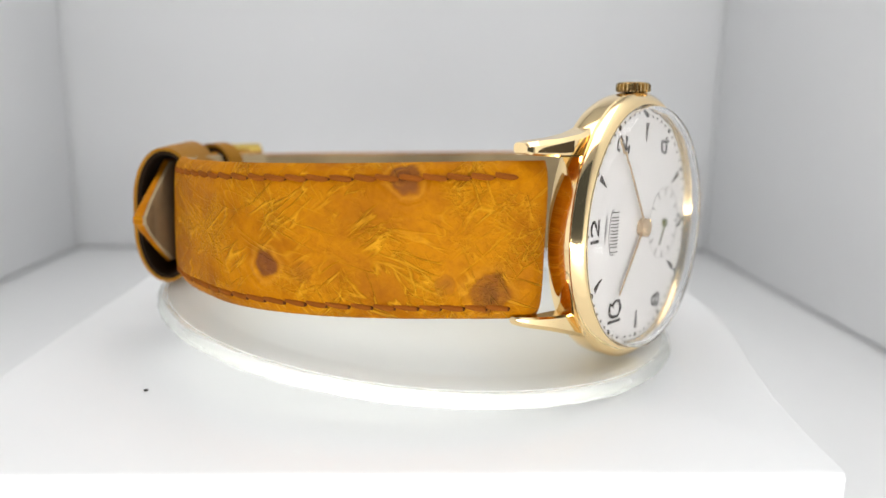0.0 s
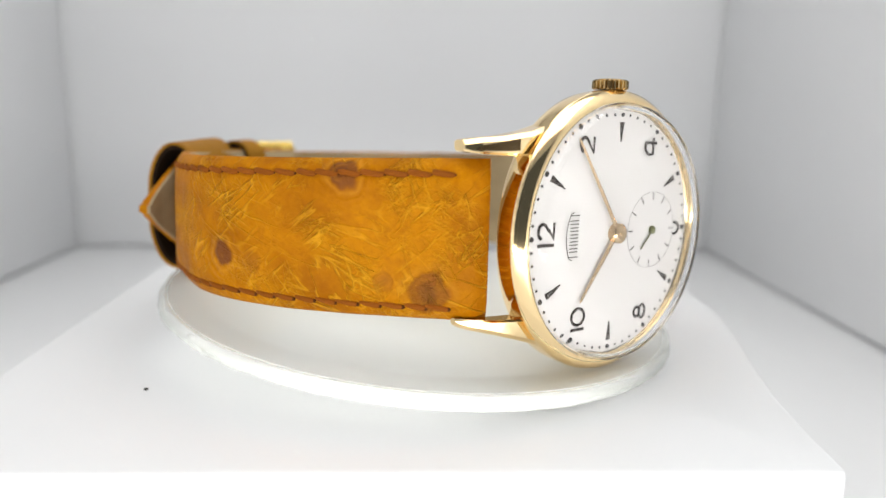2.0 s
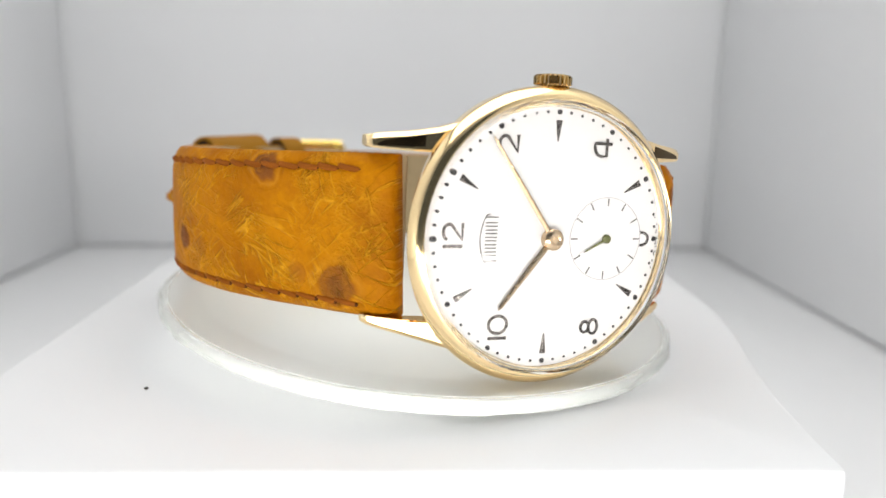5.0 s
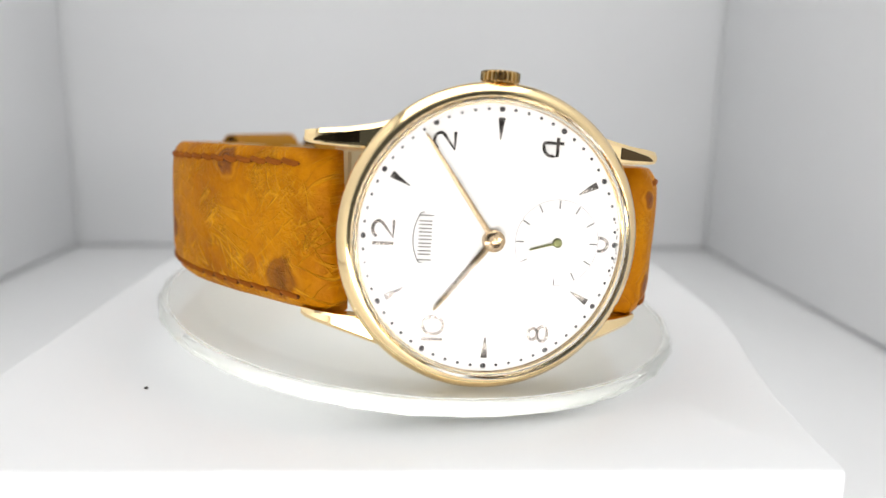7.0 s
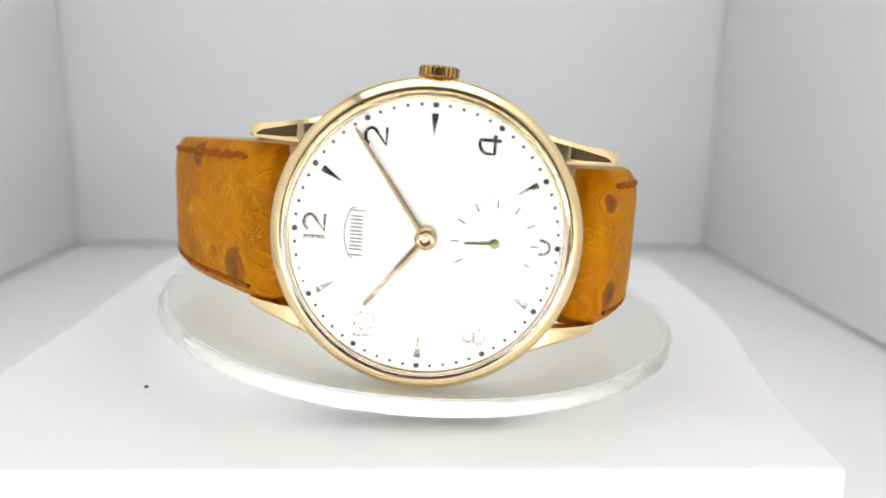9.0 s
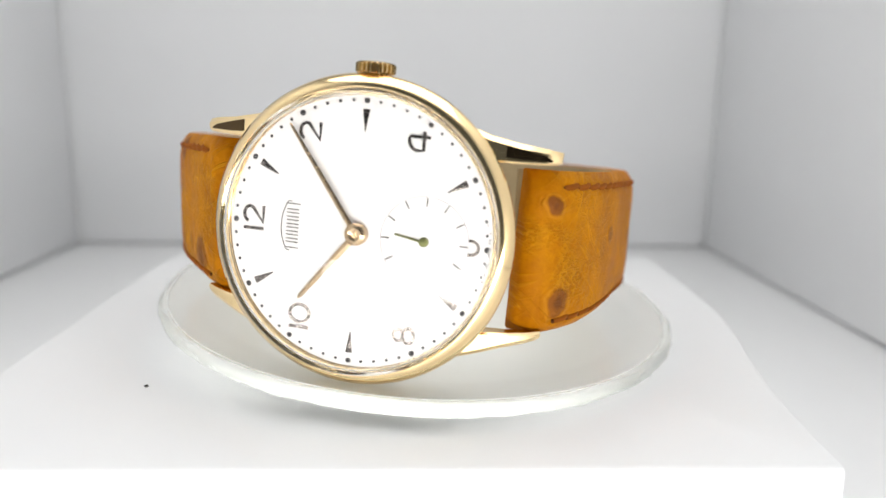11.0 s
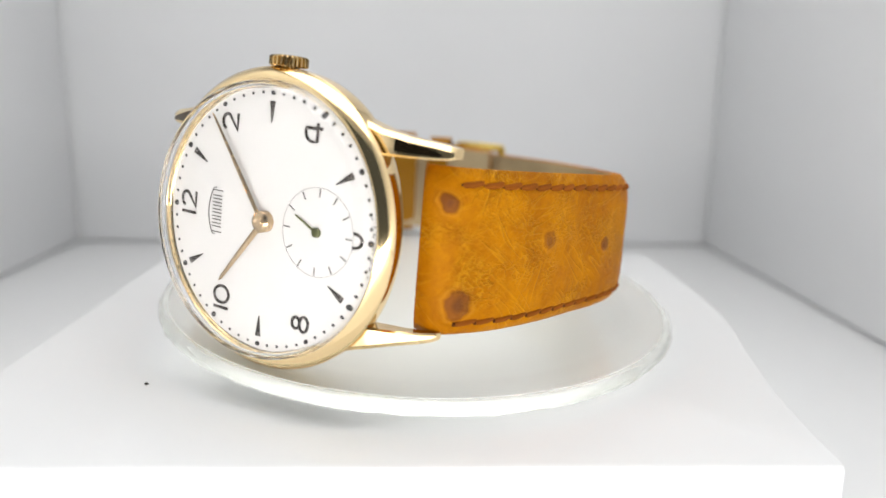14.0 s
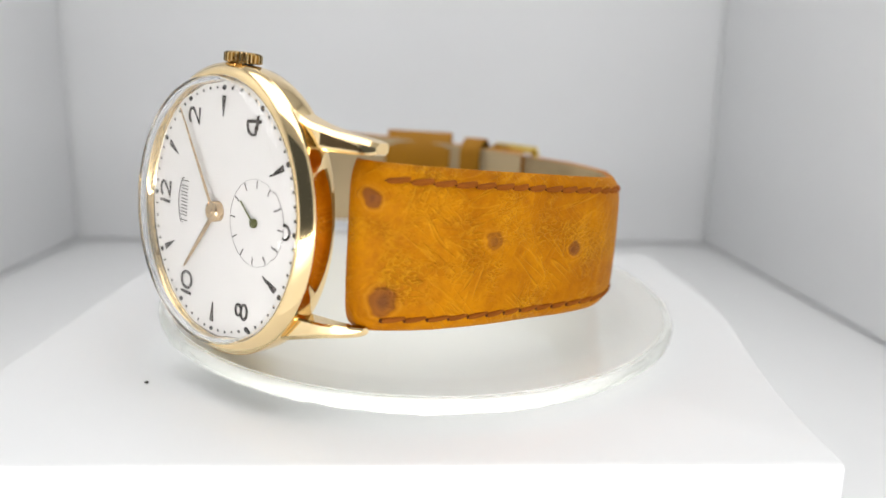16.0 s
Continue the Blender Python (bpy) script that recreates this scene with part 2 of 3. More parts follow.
def tube(points, r, seg=8):
    """A round rod through the points."""
    bm = bmesh.new()
    rings = []
    for i, p in enumerate(points):
        way = (points[min(i + 1, len(points) - 1)] - points[max(i - 1, 0)]).normalized()
        u = way.orthogonal().normalized()
        if rings:
            u = (last - way * last.dot(way)).normalized()
        last = u
        v = way.cross(u)
        rings.append([bm.verts.new(p + r * (math.cos(a) * u + math.sin(a) * v)) for a in (2 * math.pi * k / seg for k in range(seg))])
    for a, b in zip(rings, rings[1:]):
        for k in range(seg):
            bm.faces.new((a[k], a[(k + 1) % seg], b[(k + 1) % seg], b[k]))
    bm.faces.new(rings[0])
    bm.faces.new(rings[-1])
    return bm


def ring_pose(r, clock_degrees, z):
    """A pose on the dial, r out towards the given clock angle; its y points outwards."""
    a = radians(180 - clock_degrees)
    x, y = r * math.cos(a), r * math.sin(a)
    return Matrix.Translation((x, y, z)) @ Matrix.Rotation(a - math.pi / 2, 4, "Z")


# ---- the photo box ----
# inner faces: x -0.127 to 0.112, back wall at y 0.166, floor at z -0.020, ceiling at z 0.230
def panel(name, x0, x1, y0, y1, z0, z1, label, category, mat=WALL):
    bm = box(x1 - x0, y1 - y0, z1 - z0, 0.0012, 2)
    ob = finish(name, bm, mat)
    ob.location = ((x0 + x1) / 2, (y0 + y1) / 2, (z0 + z1) / 2)
    return tagged(ob, label, category, kind="structure")


XL, XR, YB, YF, ZF, ZC = -0.1268, 0.112, 0.166, -0.200, -0.020, 0.230
panel("floor", XL - 0.006, XR + 0.006, YF - 0.04, YB + 0.006, ZF - 0.006, ZF, "smooth white floor panel of the photo box", "floor", FLOOR)
panel("wall_left", XL - 0.006, XL, YF, YB - 0.0003, ZF + 0.0004, ZC, "plain white side panel of the photo box", "wall")
panel("wall_right", XR, XR + 0.006, YF, YB - 0.0003, ZF + 0.0004, ZC, "plain white side panel of the photo box", "wall")
panel("wall_back", XL - 0.006, XR + 0.006, YB, YB + 0.006, ZF + 0.0004, ZC, "plain white rear panel of the photo box", "wall")
panel("ceiling", XL - 0.006, XR + 0.006, YF, YB + 0.006, ZC + 0.0004, ZC + 0.006, "plain white top panel of the photo box", "ceiling")

# the square plinth
side = [(0.0474, -0.0484), (0.0478, -0.040), (0.0490, -0.028), (0.0515, -0.014), (0.0545, 0.0), (0.0562, 0.012), (0.0568, 0.027), (0.0570, 0.057)]
plinth = finish("plinth", prism([(-0.0572, -0.0484)] + side + [(-0.0572, 0.057)], -0.0199, 0.0, 0.0009), PLINTH)
tagged(plinth, "low square glossy white plinth with one bowed side", "plinth")

# the dark speck on the plinth
bm = bmesh.new()
bmesh.ops.create_icosphere(bm, subdivisions=2, radius=0.00030)
for v in bm.verts:
    v.co *= 1 + 0.35 * noise.noise(v.co * 4000)
    v.co.z *= 0.5
speck = finish("speck", bm, DARK)
speck.location = (-0.0351, -0.0256, 0.0001)
tagged(speck, "tiny dark speck of dirt on the white plinth", "speck")

# ---- the turning frame ----
AXIS = Matrix(((0.99876, 0.03198, 0.03828, 0), (-0.03157, 0.99944, -0.01128, 0), (-0.03861, 0.01005, 0.99920, 0.0232), (0, 0, 0, 1)))
TURN = [(0.0, 52.94), (1.0, 46.97), (2.0, 41.03), (3.0, 35.14), (4.0, 29.32), (5.25, 22.1), (6.5, 14.88), (7.5, 8.98), (8.5, 2.99),
        (10.25, -7.46), (12.0, -17.89), (13.0, -23.80), (14.0, -29.66), (15.0, -35.58), (16.0, -41.53)]

# ---- the glass plate ----
PLATE_R, PLATE_H = 0.0406, 0.0021
PLATE_TILT = Matrix.Translation((0, 0, -0.0168)) @ Vector((0.032, -0.046, 1)).to_track_quat("Z", "Y").to_matrix().to_4x4()
plate = new("glass_plate")
tagged(plate, "round milky glass plate with a rounded rim on the plinth", "plate")
R, H = PLATE_R, PLATE_H
RI = R - 0.0014
disc = part("disc", lathe([(0, 0), (R * 0.80, 0.0), (R * 0.83, -0.0001), (R * 0.86, -0.0001), (R * 0.89, 0.0), (RI, 0.0), (RI, -H), (0, -H)], 160), MILK, plate, "milky frosted glass disc")
prof = [(RI + 0.00003, -0.00005)] + [(R - 0.0010 + 0.0010 * math.sin(a), -0.0010 + 0.0010 * math.cos(a)) for a in (radians(15 * k) for k in range(0, 7))]
prof += [(R - 0.0009 + 0.0009 * math.cos(a), -H + 0.0009 - 0.0009 * math.sin(a)) for a in (radians(18 * k) for k in range(0, 6))]
prof += [(RI + 0.00003, -H + 0.00005)]
bm = lathe(prof, 420, True)
for v in bm.verts:
    # the moulded rim is uneven, most of all along its lower edge
    k = noise.noise(v.co * 160) * 0.00022 + noise.noise(v.co * 520) * 0.00013 * (1.6 if v.co.z < -H * 0.5 else 0.4)
    q = Vector((v.co.x, v.co.y, 0))
    if q.length > RI + 0.0003:
        v.co += q.normalized() * k
        v.co.z += noise.noise(v.co * 300 + Vector((9, 0, 0))) * 0.00008
rim = part("rim", bm, RIM, plate, "clear glossy uneven moulded rim")
rim.visible_shadow = False
disc.visible_shadow = False
foot = part("foot", lathe([(0, -H - 0.0001), (0.008, -H - 0.0001), (0.008, -H - 0.0035), (0.0077, -H - 0.0038), (0, -H - 0.0038)], 64), PLINTH, plate, "white hub under the glass")

# ---- the wristwatch ----
watch = new("wristwatch")
tagged(watch, "gold wristwatch with silver dial and tan strap, lying on its side", "watch")
# the case's own frame: x to 6 o'clock, y to 3 o'clock, z out of the dial
W = Matrix(((0.9994, 0.0283, -0.0190, 0.00292), (-0.0206, 0.0596, -0.9980, -0.03750), (-0.0272, 0.9978, 0.0602, 0.00006), (0, 0, 0, 1)))

B = W @ Matrix.Translation((0, 0.00005, -0.0004))
bm = lathe([(0, -0.0058), (0.0128, -0.0058), (0.0148, -0.0056), (0.0162, -0.0052), (0.0172, -0.0046), (0.0177, -0.0037), (0.01785, -0.0026), (0.0178, -0.00115),
            (0.0176, -0.00095), (0.0155, -0.0009), (0.0155, -0.0004), (0, -0.0004)], 160)
for v in bm.verts:
    # turned down between the lugs
    r = math.hypot(v.co.x, v.co.y)
    if r > 0.013:
        v.co.x *= 1 - 0.065 * (v.co.x / r) ** 2
case = part("case", bm, GOLD, watch, "polished gold case body", B, 25)
bezel = part("bezel", lathe([(0.0172, -0.00088), (0.0176, -0.00080), (0.0179, -0.00045), (0.0178, 0.0), (0.0170, 0.00085), (0.0166, 0.00105), (0.0164, 0.00105),
                             (0.01625, 0.0008), (0.01625, -0.00088)], 192, True), GOLD, watch, "sloping polished gold bezel", B, 40)
# domed crystal, hollow
dome = [(0.0162, -0.0002), (0.0162, 0.0012), (0.01615, 0.0017), (0.0160, 0.0021), (0.0157, 0.0024)] + [(0.0153 * k / 12, 0.00262 + 0.00088 * (1 - (k / 12) ** 2)) for k in range(12, 0, -1)] + [(0, 0.0035)]
inner = [(0, 0.0029)] + [(0.0150 * k / 12, 0.00200 + 0.00090 * (1 - (k / 12) ** 2)) for k in range(1, 13)] + [(0.0154, 0.0017), (0.01563, 0.0013), (0.0157, 0.0008), (0.0157, -0.0002)]
crystal = part("crystal", lathe(dome + inner, 160, True), CRYSTAL, watch, "clear domed acrylic crystal", W, 60)
crystal.visible_shadow = False

D = W @ Matrix.Translation((0, 0, -0.0002))
rehaut = part("dial_ring", lathe([(0.01595, -0.0003), (0.0162, -0.0003), (0.0162, -0.0006), (0.01595, -0.0006)], 128, True), GOLD, watch, "", W)
dial = part("dial", lathe([(0, 0), (0.0157, 0), (0.01582, -0.0001), (0.01582, -0.00035), (0, -0.00035)], 160), DIAL, watch, "silvery white dial with slight patina", D)


def dial_part(name, bm, mat, m, label=""):
    return part(name, bm, mat, dial, label, m)


# minute dots and hour dots
small = dial_part("minute_dot", lathe([(0, 0.00006), (0.00015, 0.00006), (0.00020, 0.00002), (0.00020, -0.00002), (0, -0.00002)], 12), INK, ring_pose(0.0150, 6, 0.00003))
for k in range(2, 60):
    if k % 5:
        again(small, ring_pose(0.0150, 6 * k, 0.00003))
big = dial_part("hour_dot", lathe([(0, 0.00002), (0.00013, 0.00004), (0.00018, 0.00012), (0.00028, 0.00012), (0.00034, 0.00003), (0.00034, -0.00002), (0, -0.00002)], 20), INK, ring_pose(0.0150, 0, 0.00003))
for k in range(1, 12):
    again(big, ring_pose(0.0150, 30 * k, 0.00003))
# dart markers at the odd hours
dart = dial_part("dart_marker", prism([(-0.00042, 0.0140), (0.00042, 0.0140), (0.00006, 0.0115), (-0.00006, 0.0115)], -0.00002, 0.00010, 0.00003), MARKER, Matrix.Rotation(radians(90 - 30), 4, "Z"))
for k in (3, 5, 7, 9, 11):
    again(dart, Matrix.Rotation(radians(90 - 30 * k), 4, "Z"))


def strokes(lines, w, h):
    """A numeral drawn in flat bars of width w along polylines."""
    bm = bmesh.new()
    for line in lines:
        pts = [Vector((x, y, 0)) for x, y in line]
        left, right = [], []
        for i, p in enumerate(pts):
            way = (pts[min(i + 1, len(pts) - 1)] - pts[max(i - 1, 0)]).normalized()
            s = Vector((-way.y, way.x, 0)) * w / 2
            left.append(p + s)
            right.append(p - s)
        rows = [[bm.verts.new((q.x, q.y, z)) for q in side] for side, z in ((left, 0), (left, h), (right, h), (right, 0))]
        for a, b in zip(rows, rows[1:] + rows[:1]):
            for i in range(len(pts) - 1):
                bm.faces.new((a[i], a[i + 1], b[i + 1], b[i]))
        bm.faces.new([r[0] for r in rows])
        bm.faces.new([r[-1] for r in rows])
    return bm


def arc(cx, cy, rx, ry, a0, a1, n=14):
    return [(cx + rx * math.cos(radians(a0 + (a1 - a0) * k / n)), cy + ry * math.sin(radians(a0 + (a1 - a0) * k / n))) for k in range(n + 1)]


# numerals 2.4 mm tall on a unit of 1 mm
GLYPH = {
    "1": [[(0, -1.2), (0, 1.2)]],
    "2": [arc(0, 0.52, 0.72, 0.68, 165, -35) + [(-0.75, -1.12), (0.85, -1.12)]],
    "4": [[(0.42, -1.2), (0.42, 1.15), (0.20, 1.15)] + arc(0.1, 0.2, 0.9, 0.95, 90, 180, 8) + [(-0.8, -0.5), (0.95, -0.5)]],
    "8": [arc(0, 0.6, 0.56, 0.56, 0, 360, 18), arc(0, -0.56, 0.74, 0.62, 0, 360, 18)],
    "0": [arc(0, 0, 0.86, 1.18, 0, 360, 24)],
}


def numeral(text, clock, r):
    a = radians(180 - clock)
    m0 = Matrix.Translation((r * math.cos(a), r * math.sin(a), 0.00003)) @ Matrix.Rotation(math.pi / 2, 4, "Z")
    gap = 1.75 if text[0] != "1" else 1.35
    for i, ch in enumerate(text):
        off = (i - (len(text) - 1) / 2) * gap
        bm = strokes([[((x + off) * 0.00122, y * 0.00102) for x, y in line] for line in GLYPH[ch]], 0.00037, 0.00009)
        dial_part("numeral", bm, MARKER, m0, "dark grey raised dial numeral")


for text, clock in (("12", 0), ("2", 60), ("4", 120), ("8", 240), ("10", 300)):
    numeral(text, clock, 0.0127)
# the 6 is cut by the small seconds dial: its lower bowl alone shows
m6 = Matrix.Translation((0.0132, 0, 0.00003)) @ Matrix.Rotation(math.pi / 2, 4, "Z")
dial_part("numeral", strokes([[(x * 0.001, y * 0.001) for x, y in arc(0, 0.15, 0.8, 1.0, 170, 370, 16)]], 0.00034, 0.00009), MARKER, m6, "lower bowl of a cut-off dial numeral")

# maker's mark: an arched line over a row of small bars
SIGN = Matrix.Translation((-0.0080, 0, 0.00003)) @ Matrix.Rotation(math.pi / 2, 4, "Z")
dial_part("arched_line", strokes([[(x * 0.001, y * 0.001) for x, y in [(-2.9, 0.1)] + arc(0, -4.3, 5.6, 5.6, 120, 60, 20) + [(2.9, 0.1)]]], 0.00012, 0.00005), THIN_INK, SIGN)
for k in range(7):
    x = -2.55 + 0.85 * k
    tall = 1.75 if k in (0, 6) else 1.5
    bar = [[(x - 0.2, -tall / 2), (x - 0.2, tall / 2)], [(x + 0.2, -tall / 2), (x + 0.2, tall / 2)]] if k in (1, 2, 3, 4, 5) else [[(x, -tall / 2), (x, tall / 2)]]
    dial_part("print_bar", strokes([[(a * 0.001, b * 0.001 - 0.0001) for a, b in l] for l in bar], 0.00014, 0.00005), THIN_INK, SIGN)

# small seconds
SUB = Matrix.Translation((0.0078, 0, 0))
dial_part("seconds_ring", lathe([(0.00507, 0), (0.00507, 0.00003), (0.00511, 0.00003), (0.00511, 0)], 96, True), THIN_INK, SUB)
tick = dial_part("seconds_tick", box(0.00018, 0.00095, 0.00004, at=(0, 0.0045, 0.00003)), THIN_INK, SUB)
for k in range(1, 12):
    again(tick, SUB @ Matrix.Rotation(radians(30 * k), 4, "Z"))

# tarnish specks at the dial's edge by the cut-off numeral
rng = random.Random(11)
for k in range(16):
    bm = lathe([(0, 0.00003), (0.00008, 0.00003), (0.00010, 0.0), (0, 0.0)], 7)
    for v in bm.verts:
        v.co.x *= 1 + 0.5 * rng.random()
        v.co *= 0.8 + 0.6 * rng.random()
    dial_part("tarnish_speck", bm, THIN_INK, ring_pose(rng.uniform(0.0151, 0.0155), rng.uniform(168, 196), 0.00002))

# hands
def hand(name, length, w0, w1, z, tail):
    bm = bmesh.new()
    prof = [(-tail, w0 * 0.7), (0.0, w0), (length * 0.45, w0 * 0.92), (length * 0.96, w1), (length, w1 * 0.35)]
    rows = []
    for y, w in prof:
        rows.append([bm.verts.new(q) for q in ((-w / 2, y, 0), (0, y, 0.00014), (w / 2, y, 0), (0, y, -0.00005))])
    for a, b in zip(rows, rows[1:]):
        for k in range(4):
            bm.faces.new((a[k], a[(k + 1) % 4], b[(k + 1) % 4], b[k]))
    bm.faces.new(rows[0])
    bm.faces.new(rows[-1])
    return bm


part("minute_hand", hand("minute_hand", 0.0146, 0.00066, 0.00034, 0, 0.001), HAND_GOLD, watch, "slender gilt minute hand", D @ ring_pose(0, 53.6, 0.00075), 20)
part("hour_hand", hand("hour_hand", 0.0106, 0.00082, 0.00050, 0, 0.001), HAND_GOLD, watch, "slender gilt hour hand", D @ ring_pose(0, 308.2, 0.00045), 20)
part("hand_hub", lathe([(0, 0.00125), (0.0003, 0.00125), (0.00042, 0.00112), (0.00058, 0.00116), (0.00075, 0.00122), (0.00112, 0.00110), (0.00128, 0.00090), (0.00128, 0.0), (0, 0.0)], 48), HAND_GOLD, watch, "round gilt centre boss", D)
SECONDS = D @ SUB
bm = lathe([(0, 0.0005), (0.0003, 0.0005), (0.00052, 0.00042), (0.00056, 0.0003), (0.00056, 0.00005), (0, 0.00005)], 24)
sec = hand("s", 0.0035, 0.00030, 0.00022, 0, 0.0004)
tmp = bpy.data.meshes.new("tmp")
sec.transform(Matrix.Translation((0, 0, 0.0003)))
sec.to_mesh(tmp)
bm.from_mesh(tmp)
sec.free()
bpy.data.meshes.remove(tmp)
second_hand = part("seconds_hand", bm, OLIVE, watch, "tiny oxidised running seconds hand", SECONDS)

# crown at 3 o'clock, fluted
bm = bmesh.new()
FL = 24
rings = []
for y, r, flute in ((0.01862, 0.0012, 0), (0.01865, 0.00195, 0), (0.0188, 0.00228, 1), (0.0197, 0.00228, 1), (0.0199, 0.0020, 0.4), (0.0200, 0.0013, 0)):
    ring = []
    for k in range(FL * 4):
        a = 2 * math.pi * k / (FL * 4)
        rr = r - (0.00040 * flute if k % 4 in (0, 1) else 0)
        ring.append(bm.verts.new((rr * math.cos(a), y, rr * math.sin(a))))
    rings.append(ring)
for a, b in zip(rings, rings[1:]):
    for k in range(FL * 4):
        bm.faces.new((a[k], a[(k + 1) % (FL * 4)], b[(k + 1) % (FL * 4)], b[k]))
bm.faces.new(rings[0])
bm.faces.new(rings[-1])
part("crown", bm, GOLD_WORN, watch, "worn fluted gold winding crown", W @ Matrix.Translation((0, -0.0007, -0.0022)), 25)

# stem coloured dark for the shade in the gap below the crown
part("crown_stem", tube([Vector((0, y, 0)) for y in (0.0165, 0.0176, 0.0187)], 0.0012, 20), DARK, watch, "stem coloured dark for the shaded gap under the crown", W @ Matrix.Translation((0, -0.0007, -0.0022)))

# lugs: tapering horns with a hollowed inner flank
def lug(sx, sy):
    bm = bmesh.new()
    rows = []
    upper = ((0.0105, 0.0096, 0.0134, -0.0042, -0.0012), (0.0140, 0.0095, 0.0123, -0.0047, -0.0013), (0.0172, 0.0095, 0.0117, -0.0054, -0.0022),
             (0.0200, 0.0096, 0.0114, -0.0062, -0.0033), (0.0212, 0.0097, 0.0112, -0.0065, -0.0039), (0.0217, 0.0099, 0.0111, -0.0064, -0.0045))
    lower = ((0.0105, 0.0100, 0.0138, -0.0042, -0.0012), (0.0140, 0.0100, 0.0127, -0.0047, -0.0016), (0.0172, 0.0100, 0.0118, -0.0054, -0.0028),
             (0.0198, 0.0099, 0.0112, -0.0062, -0.0042), (0.0208, 0.0098, 0.0109, -0.0065, -0.0049), (0.0213, 0.0098, 0.0106, -0.0064, -0.0054))
    for x, y0, y1, z0, z1 in (upper if sy > 0 else lower):
        e = 0.00025
        rows.append([bm.verts.new((sx * x, sy * y, z)) for y, z in ((y0 + e, z0), (y1 - e, z0), (y1, z0 + e), (y1, z1 - 2 * e), (y1 - 2 * e, z1), (y0 + e, z1), (y0, z1 - e), (y0, z0 + e))])
    for a, b in zip(rows, rows[1:]):
        for k in range(8):
            bm.faces.new((a[k], a[(k + 1) % 8], b[(k + 1) % 8], b[k]))
    bm.faces.new(rows[0])
    bm.faces.new(rows[-1])
    return bm


for sx in (-1, 1):
    for sy in (-1, 1):
        horn = part("lug", lug(sx, sy), GOLD, watch, "tapering polished gold lug", B, 25)
        if sy > 0:
            # the hollow in the lug's front face, its dark reflection painted in
            bm = bmesh.new()
            rows = []
            for x, y0, y1, z in ((0.0157, 0.0101, 0.0115, -0.00170), (0.0172, 0.0100, 0.0112, -0.00212), (0.0186, 0.0100, 0.0109, -0.00268), (0.0200, 0.0100, 0.0106, -0.00323), (0.0207, 0.0100, 0.0102, -0.00352)):
                rows.append([bm.verts.new((sx * x, y, zz)) for y, zz in ((y0, z), (y1, z), (y1, z - 0.0003), (y0, z - 0.0003))])
            for a, b in zip(rows, rows[1:]):
                for k in range(4):
                    bm.faces.new((a[k], a[(k + 1) % 4], b[(k + 1) % 4], b[k]))
            bm.faces.new(rows[0])
            bm.faces.new(rows[-1])
            part("hollow", bm, DARK_REFLECTION, horn, "hollow with a dark reflection put into its colour")
for sx in (-1, 1):
    part("spring_bar", tube([Vector((sx * 0.0197, y, -0.0062)) for y in (-0.0075, 0, 0.0075)], 0.0003, 10), GOLD_WORN, watch, "", W)


# ---- the strap ----
def level(x, y):
    """Height of the strap's middle line: it sinks towards the buckle."""
    side = min(1, max(0, (x + 0.02) / 0.04))
    return (1 - side) * (-0.0022 - 0.060 * y) + side * (-0.0034 - 0.060 * y)


def ribbon(points, n, half0, half1, thick0, thick1, pad, tip=0.0):
    """Stations along a strap: place on the outer face, outward normal, half width, thickness, padding."""
    line, length = spline([(x, y, 0) for x, y in points], n)
    out = []
    for i, p in enumerate(line):
        way = (line[min(i + 1, n)] - line[max(i - 1, 0)]).normalized()
        s = i / n
        nrm = Vector((way.y, -way.x, 0))
        if nrm.dot(p) < 0:
            nrm = -nrm
        half = half0 + (half1 - half0) * min(1, s * 1.3)
        if tip and (1 - s) * length < tip:
            half *= max(0.03, (1 - s) * length / tip) ** 0.72
        th = thick0 + (thick1 - thick0) * min(1, s * 1.4)
        # the end folds round its bar
        fold = max(0.0, 1 - s * length / 0.0022)
        p = p - nrm * 0.0013 * fold * fold
        out.append((Vector((p.x, p.y, level(p.x, p.y))), nrm, half, th, pad * (1 - 0.8 * s), s * length))
    return out, length


ACROSS = [sg * w for sg, ws in ((-1, (1, 0.97, 0.92, 0.87, 0.845, 0.82, 0.795, 0.77, 0.72, 0.6, 0.4, 0.2)), (1, (0, 0.2, 0.4, 0.6, 0.72, 0.77, 0.795, 0.82, 0.845, 0.87, 0.92, 0.97, 1))) for w in ws]


